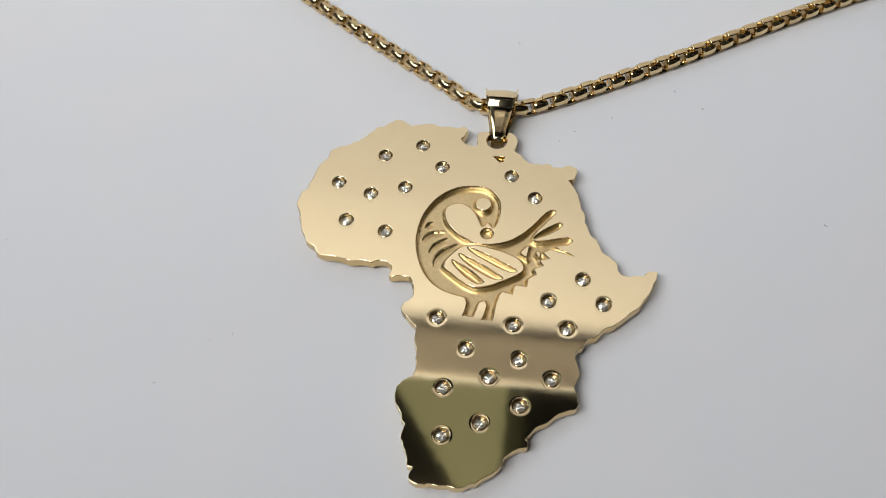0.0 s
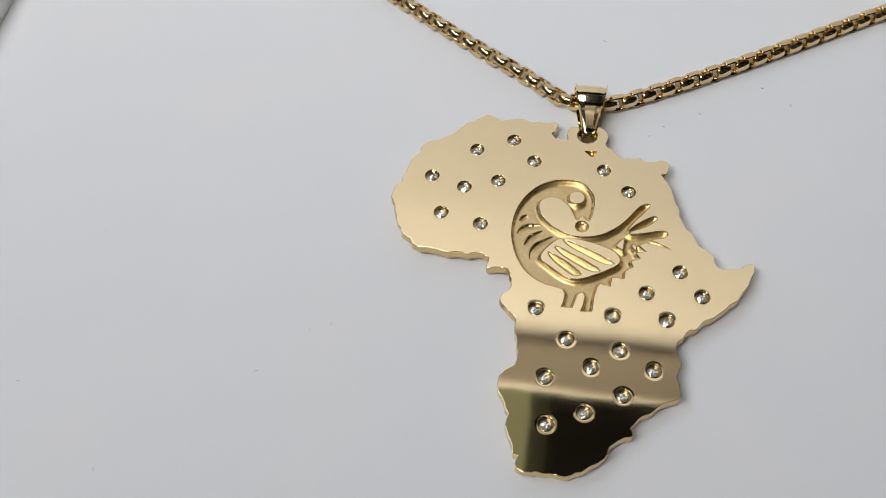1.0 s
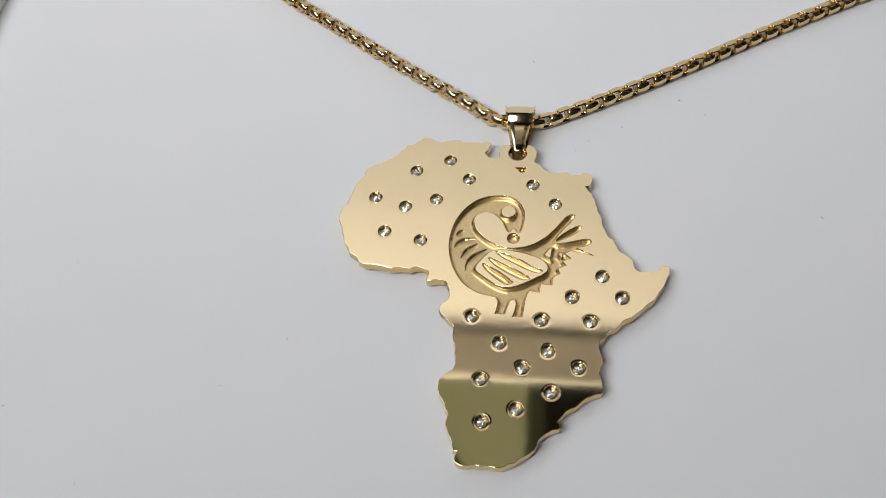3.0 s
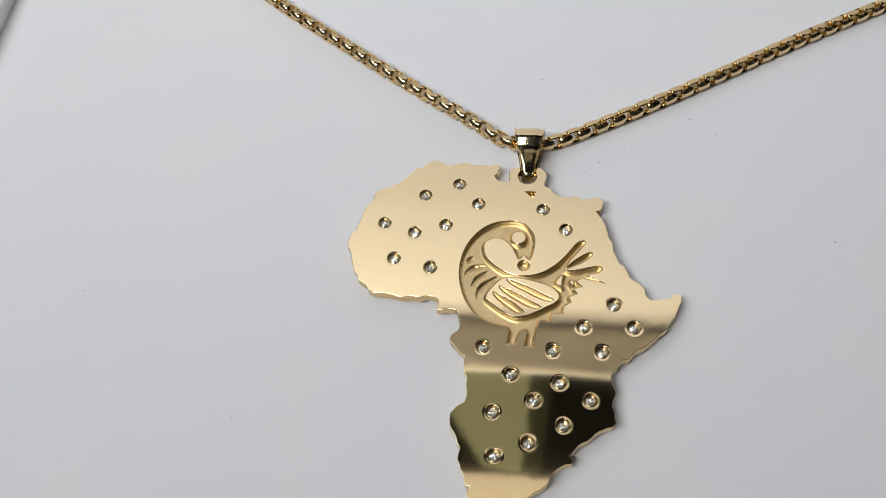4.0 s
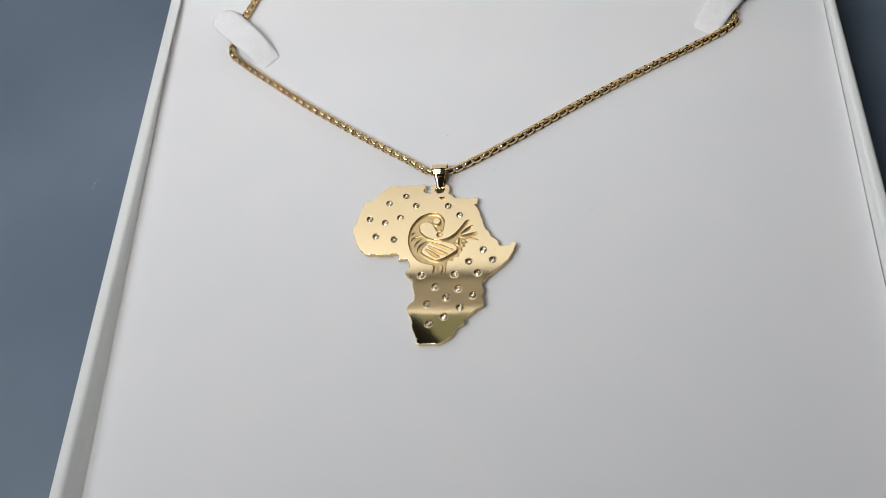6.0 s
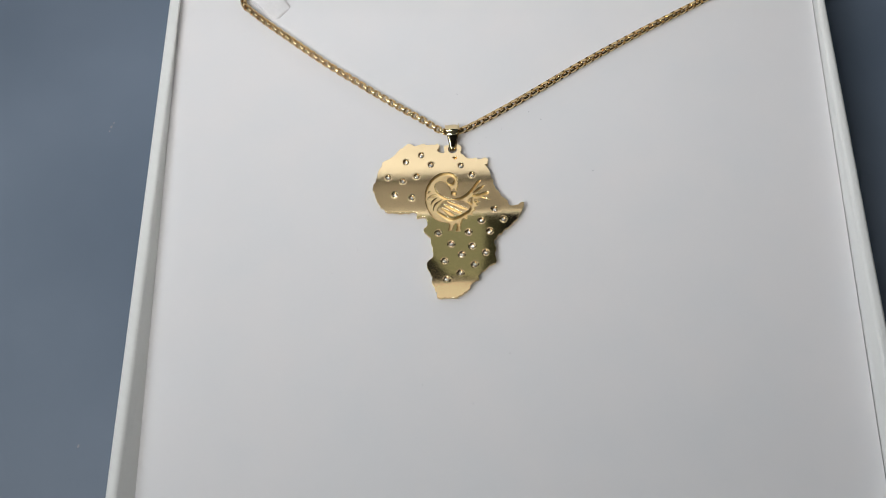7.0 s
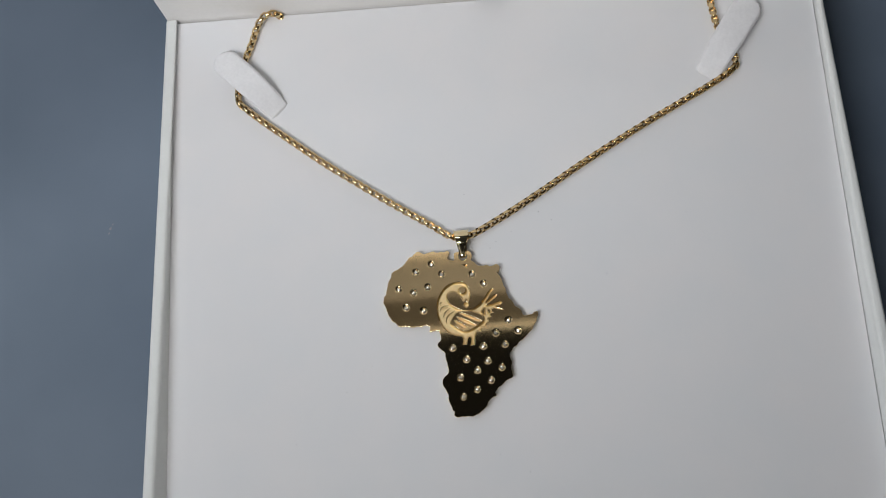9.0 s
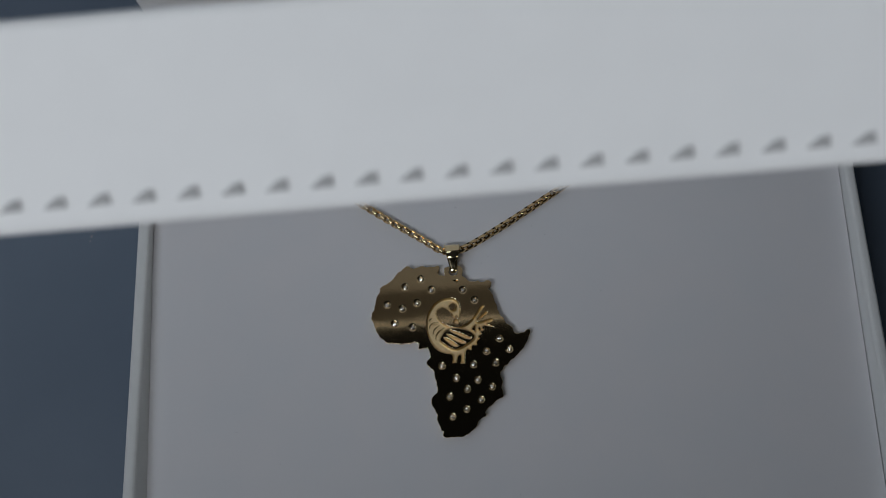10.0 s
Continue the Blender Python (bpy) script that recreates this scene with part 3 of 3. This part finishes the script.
def seat_bm():
    """A drilled cup that holds a stone, in a shallow polished dish; its darker gold paints in the recess's shade."""
    bm = bmesh.new()
    prof = [(1.08, 0.004), (1.02, 0.002), (0.95, -0.001), (0.88, -0.005), (0.83, -0.010), (0.80, -0.03), (0.77, -0.12), (0.72, -0.29), (0.64, -0.37), (0.56, -0.27), (0.50, -0.25), (0.44, -0.38), (0.0, -0.46)]
    n = 28
    rings = []
    for r, z in prof:
        rings.append([bm.verts.new((r * math.cos(a) / 1000, r * math.sin(a) / 1000, z / 1000)) for a in (2 * math.pi * k / n for k in range(n))]
                     if r else [bm.verts.new((0, 0, z / 1000))])
    for i, (lo, hi) in enumerate(zip(rings, rings[1:])):
        for k in range(n):
            q = (k + 1) % n
            f = bm.faces.new((lo[k], lo[q], hi[q], hi[k]) if len(hi) > 1 else (lo[k], lo[q], hi[0]))
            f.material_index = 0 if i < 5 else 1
    bmesh.ops.recalc_face_normals(bm, faces=bm.faces)
    if sum(f.normal.z for f in bm.faces) < 0:
        bmesh.ops.reverse_faces(bm, faces=bm.faces)
    return bm


def stone_bm():
    """A brilliant seen from above: a small table, star and kite facets of uneven tilt, and a pointed back."""
    bm = bmesh.new()

    def ring_verts(r, z, n, turn):
        return [bm.verts.new((r * math.cos(2 * math.pi * (k + turn) / n) / 1000, r * math.sin(2 * math.pi * (k + turn) / n) / 1000, (z + 0.035 * math.sin(2.4 * k + 7 * r)) / 1000)) for k in range(n)]

    table, mid, girdle = ring_verts(0.20, -0.14, 8, 0.5), ring_verts(0.34, -0.18, 8, 0.0), ring_verts(0.50, -0.27, 8, 0.5)
    tip, peak = bm.verts.new((0, 0, -0.42 / 1000)), bm.verts.new((0, 0, -0.17 / 1000))
    for k in range(8):
        q = (k + 1) % 8
        bm.faces.new((table[k], table[q], peak))
        bm.faces.new((table[k], mid[q], table[q]))
        bm.faces.new((table[k], mid[k], girdle[k]))
        bm.faces.new((table[k], girdle[k], mid[q]))
        bm.faces.new((mid[q], girdle[k], girdle[q]))
        bm.faces.new((girdle[k], girdle[q], tip))
    bmesh.ops.recalc_face_normals(bm, faces=bm.faces)
    return bm


seat_me, stone_me = bpy.data.meshes.new("seat"), bpy.data.meshes.new("stone")
for me, bm, mats in ((seat_me, seat_bm(), (GOLD, GOLD_SEAT_SHADE)), (stone_me, stone_bm(), (DIAMOND,))):
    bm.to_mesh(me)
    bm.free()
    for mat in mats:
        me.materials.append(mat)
for f in seat_me.polygons:
    f.use_smooth = True
for x, y in STONES:
    seat = new("seat", seat_me)
    seat.parent = pendant
    seat.location = (x / 1000, y / 1000, (Z_FACE - Z_BACK) / 1000)
    stone = new("stone", stone_me)
    stone.parent = seat
    stone.rotation_euler = (random.uniform(-0.06, 0.06), random.uniform(-0.06, 0.06), random.uniform(0, 6.28))
    tagged(stone, "small clear faceted round stone")

# ---------------------------------------------------------------- bail
bail = thing("bail", (4.35 / 1000, 0, 0), "tapered polished gold bail through the pendant ring", "bail")
# side profile (y, z, half width) in mm, from the foot up the front, over the top and down the back
BAIL = [(0.22, 1.60, 0.72), (0.20, 2.25, 0.72), (0.55, 2.52, 0.78), (1.7, 2.82, 0.98), (3.0, 3.12, 1.26), (4.0, 3.36, 1.46), (4.9, 3.92, 1.68), (5.4, 4.02, 1.78), (6.1, 3.80, 1.88),
        (6.75, 3.3, 1.96), (7.15, 2.6, 1.98), (7.2, 1.6, 1.92), (6.7, 0.6, 1.8), (5.4, 0.20, 1.55), (3.8, 0.16, 1.25), (2.2, 0.2, 0.98), (0.9, 0.35, 0.78), (0.35, 0.85, 0.74)]
bm = bmesh.new()
prof = smooth_loop([Vector(p) for p in BAIL], 3)
cross = [(-1.0, 0.10), (-0.98, 0.29), (-0.90, 0.29), (-0.86, -0.02), (-0.48, 0.12), (-0.42, 0.13), (0.42, 0.13), (0.48, 0.12), (0.86, -0.02), (0.90, 0.29), (0.98, 0.29), (1.0, 0.10)]
loops = []
for k, p in enumerate(prof):
    a, b = prof[k - 1], prof[(k + 1) % len(prof)]
    d = Vector((b.x - a.x, b.y - a.y)).normalized()
    nrm = Vector((-d.y, d.x))
    outer = [bm.verts.new((p.z * u / 1000, (p.x + nrm.x * h) / 1000, (p.y + nrm.y * h) / 1000)) for u, h in cross]
    inner = [bm.verts.new((p.z * u / 1000, (p.x - nrm.x * 0.22) / 1000, (p.y - nrm.y * 0.22) / 1000)) for u in (0.97, -0.97)]
    loops.append(outer + inner)
n = len(loops[0])
for k in range(len(loops)):
    lo, hi = loops[k], loops[(k + 1) % len(loops)]
    for j in range(n):
        bm.faces.new((lo[j], lo[(j + 1) % n], hi[(j + 1) % n], hi[j]))
bmesh.ops.recalc_face_normals(bm, faces=bm.faces)
part("bail_loop", bm, GOLD_BAIL, bail, smooth=True).data.set_sharp_from_angle(angle=radians(28))

# ---------------------------------------------------------------- chain
chain = thing("chain", (0, 0, 0), "yellow gold round box-link chain running under the flaps", "chain")
LEFT_RUN = [(1.2, 6.5), (-3.3, 9.7), (-9.4, 13.8), (-15.8, 18.3), (-22.6, 23.3), (-29.5, 28.4), (-36.0, 33.6), (-42.0, 38.6), (-48.2, 43.8), (-52.0, 47.3), (-54.4, 50.2)]
RIGHT_RUN = [(7.0, 6.3), (11.0, 8.1), (19.0, 12.4), (27.5, 17.3), (36.0, 22.4), (43.0, 26.4), (50.3, 30.4), (58.2, 34.6), (66.1, 38.6), (72.6, 41.9), (78.0, 44.9), (80.2, 46.6), (81.5, 48.4)]
LEFT_TOP = [(-52.6, 62.2), (-50.4, 68.0), (-49.2, 71.9)]
RIGHT_TOP = [(78.2, 59.4), (77.4, 65.6), (77.0, 70.2)]
CZ = 1.08


def lifted(points, z):
    return [Vector((x, y, z)) for x, y in points]


back_left = [Vector((-47.2, 74.6, 2.2)), Vector((-44.8, 75.5, 2.6)), Vector((-42.9, 75.6, 1.3)), Vector((-42.0, 75.7, -2.5))]
back_right = [Vector((75.8, 73.2, 2.0)), Vector((74.2, 73.9, 1.0)), Vector((73.6, 74.0, -2.5))]
line = (back_left[::-1] + lifted(LEFT_TOP[::-1], CZ + 0.1) + [Vector((-54.2, 56.5, 1.1))] + lifted(LEFT_RUN[::-1], CZ)
        + [Vector((4.2, 5.8, 1.6))] + lifted(RIGHT_RUN, CZ) + [Vector((80.6, 55.0, 1.1))] + lifted(RIGHT_TOP, CZ + 0.1) + back_right)
line = smooth_loop(line, 12, False)
reach = [0.0]
for p, q in zip(line, line[1:]):
    reach.append(reach[-1] + (q - p).length)


def along(s):
    k = min(max(np.searchsorted(reach, s) - 1, 0), len(line) - 2)
    u = (s - reach[k]) / max(1e-9, reach[k + 1] - reach[k])
    return line[k].lerp(line[k + 1], u), (line[k + 1] - line[k]).normalized()


def link_bm():
    """One box link: two rounded outer shells and the end bars that join them. The chain runs along x."""
    bm = bmesh.new()
    half, r0 = 0.92, 0.68
    for side in (1, -1):
        rows = []
        for x, dz in ((-half, -0.26), (-half + 0.08, -0.08), (-half + 0.24, 0.02), (0.0, 0.05), (half - 0.24, 0.02), (half - 0.08, -0.08), (half, -0.26)):
            arc = []
            for j in range(6):
                a = radians(-40 + 80 * j / 5)
                rr = r0 + 0.29 + dz
                arc.append(bm.verts.new((x / 1000, rr * 0.84 * math.sin(a) / 1000, side * (rr * math.cos(a)) / 1000)))
            for y in (0.34, -0.34):
                arc.append(bm.verts.new((x / 1000, y / 1000, side * (r0 - 0.18) / 1000)))
            rows.append(arc)
        n = len(rows[0])
        for lo, hi in zip(rows, rows[1:]):
            for j in range(n):
                bm.faces.new((lo[j], lo[(j + 1) % n], hi[(j + 1) % n], hi[j]))
        bm.faces.new(rows[0])
        bm.faces.new(rows[-1])
    # flared end bars that hook into the next links
    for x in (-1, 1):
        res = bmesh.ops.create_cube(bm, size=1.0)
        for v in res["verts"]:
            flare = 0.80
            v.co = (x * (half - 0.20 + (v.co.x * x) * 0.34) / 1000, v.co.y * flare / 1000, v.co.z * 1.36 / 1000)
    bmesh.ops.recalc_face_normals(bm, faces=bm.faces)
    return bm


link_me = bpy.data.meshes.new("link")
bm = link_bm()
bm.to_mesh(link_me)
bm.free()
link_me.materials.append(GOLD_CHAIN)
for f in link_me.polygons:
    f.use_smooth = True
link_me.set_sharp_from_angle(angle=radians(38))
STEP = 1.26
for k in range(int(reach[-1] / STEP)):
    p, d = along((k + 0.5) * STEP)
    side = Vector((0, 0, 1)).cross(d).normalized()
    up = d.cross(side)
    m = Matrix((d, side, up)).transposed().to_4x4()
    m.translation = p / 1000
    ob = new("link", link_me)
    ob.parent = chain
    ob.matrix_local = m @ Matrix.Rotation(radians((36 if p.x < 4 else 66) + 8 * math.sin(k / 17) + 90 * (k % 2) + random.uniform(-4, 4)), 4, "X")

# ---------------------------------------------------------------- still strip for the closing lid's edge, on two added posts
lid_edge_strip = thing("lid_edge_strip", (0, 0, TZ), "closing lid's notched white edge as a still strip on added posts", "light stand")
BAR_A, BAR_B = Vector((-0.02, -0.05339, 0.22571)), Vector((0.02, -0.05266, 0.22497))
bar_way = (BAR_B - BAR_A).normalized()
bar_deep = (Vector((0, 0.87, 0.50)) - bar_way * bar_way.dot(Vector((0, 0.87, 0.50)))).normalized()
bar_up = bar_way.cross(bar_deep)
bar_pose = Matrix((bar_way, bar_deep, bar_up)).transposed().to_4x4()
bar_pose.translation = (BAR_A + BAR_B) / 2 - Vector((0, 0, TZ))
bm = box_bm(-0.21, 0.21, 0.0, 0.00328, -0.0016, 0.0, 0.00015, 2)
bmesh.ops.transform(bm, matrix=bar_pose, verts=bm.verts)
bar = part("bar", bm, BAR_CARD, lid_edge_strip)
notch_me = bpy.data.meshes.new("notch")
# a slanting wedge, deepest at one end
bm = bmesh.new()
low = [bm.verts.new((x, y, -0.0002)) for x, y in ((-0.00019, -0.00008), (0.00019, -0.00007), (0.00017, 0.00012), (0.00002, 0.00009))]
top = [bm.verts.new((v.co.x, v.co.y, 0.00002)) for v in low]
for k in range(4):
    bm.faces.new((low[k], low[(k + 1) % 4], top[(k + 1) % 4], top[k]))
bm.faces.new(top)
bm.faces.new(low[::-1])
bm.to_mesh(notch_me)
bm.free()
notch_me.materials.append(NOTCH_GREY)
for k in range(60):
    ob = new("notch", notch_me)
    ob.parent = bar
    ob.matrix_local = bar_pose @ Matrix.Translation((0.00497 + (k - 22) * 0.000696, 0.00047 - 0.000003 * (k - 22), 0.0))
# unseen posts and feet, added to carry the strip
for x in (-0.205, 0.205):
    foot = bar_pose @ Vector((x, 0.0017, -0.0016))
    part("post", box_bm(foot.x - 0.003, foot.x + 0.003, foot.y - 0.003, foot.y + 0.003, 0.003, foot.z, 0.0006), BOARD, lid_edge_strip)
    part("foot", box_bm(foot.x - 0.02, foot.x + 0.02, foot.y - 0.03, foot.y + 0.03, 0.0, 0.003, 0.001), BOARD, lid_edge_strip)

# ---------------------------------------------------------------- lint on the insert
bm = bmesh.new()
rng = random.Random(4)
SPOTS = [(-36.4, 40.5), (-18.2, -16.7), (40.8, -6.8), (-20.9, -26.2), (-23.1, -27.2), (5.8, 17.8), (-4.7, -62.2), (7.6, -67.1), (10.0, -50.3), (11.5, 2.6), (13.2, 4.2), (17.4, 6.6), (24.9, 11.4), (28.1, 8.9), (-48.8, -17.0), (-40.8, -44.4), (-27.5, -32.4), (-51.7, -36.1), (63.0, 8.0), (17.0, -55.0)]
for x, y in SPOTS:
    a, n, r = rng.uniform(0, 6.28), rng.uniform(0.10, 0.30), rng.uniform(0.025, 0.05)
    pts = [Vector((x + n * math.cos(a + 0.5 * u) * u, y + n * math.sin(a + 0.5 * u) * u, 0.05)) for u in (-1, -0.4, 0.2, 0.7, 1)]
    rows = []
    for k, p in enumerate(pts):
        w = r * (0.4 if k in (0, 4) else 1)
        rows.append([bm.verts.new(((p.x + w * math.cos(b)) / 1000, (p.y + w * math.sin(b)) / 1000, (p.z + w * math.cos(b * 2) * 0.5) / 1000)) for b in (0, 2.1, 4.2)])
    for lo, hi in zip(rows, rows[1:]):
        for k in range(3):
            bm.faces.new((lo[k], lo[(k + 1) % 3], hi[(k + 1) % 3], hi[k]))
tagged(part("lint", bm, LINT), "tiny grey lint specks on the white insert", "lint", kind="stuff")

# dark specks on the table and one on the box wall
bm = bmesh.new()
for x, y, z, r in ((-97.8, 22.6, -18.0, 0.42), (-97.2, 23.9, -18.0, 0.28), (-98.2, 21.2, -18.0, 0.3), (-97.3, -71.5, -18.0, 0.4), (104.6, 2.75, 3.0, 0.22)):
    for k in range(2):
        bmesh.ops.create_icosphere(bm, subdivisions=1, radius=r / 1000 * (1 - 0.35 * k), matrix=Matrix.Translation(((x + 0.3 * r * k) / 1000, (y + 0.8 * r * k) / 1000, z / 1000)) @ Matrix.Diagonal((1, 1, 0.25, 1)))
tagged(part("crumbs", bm, LINT), "tiny dark crumbs on the table and box", "crumbs", kind="stuff")
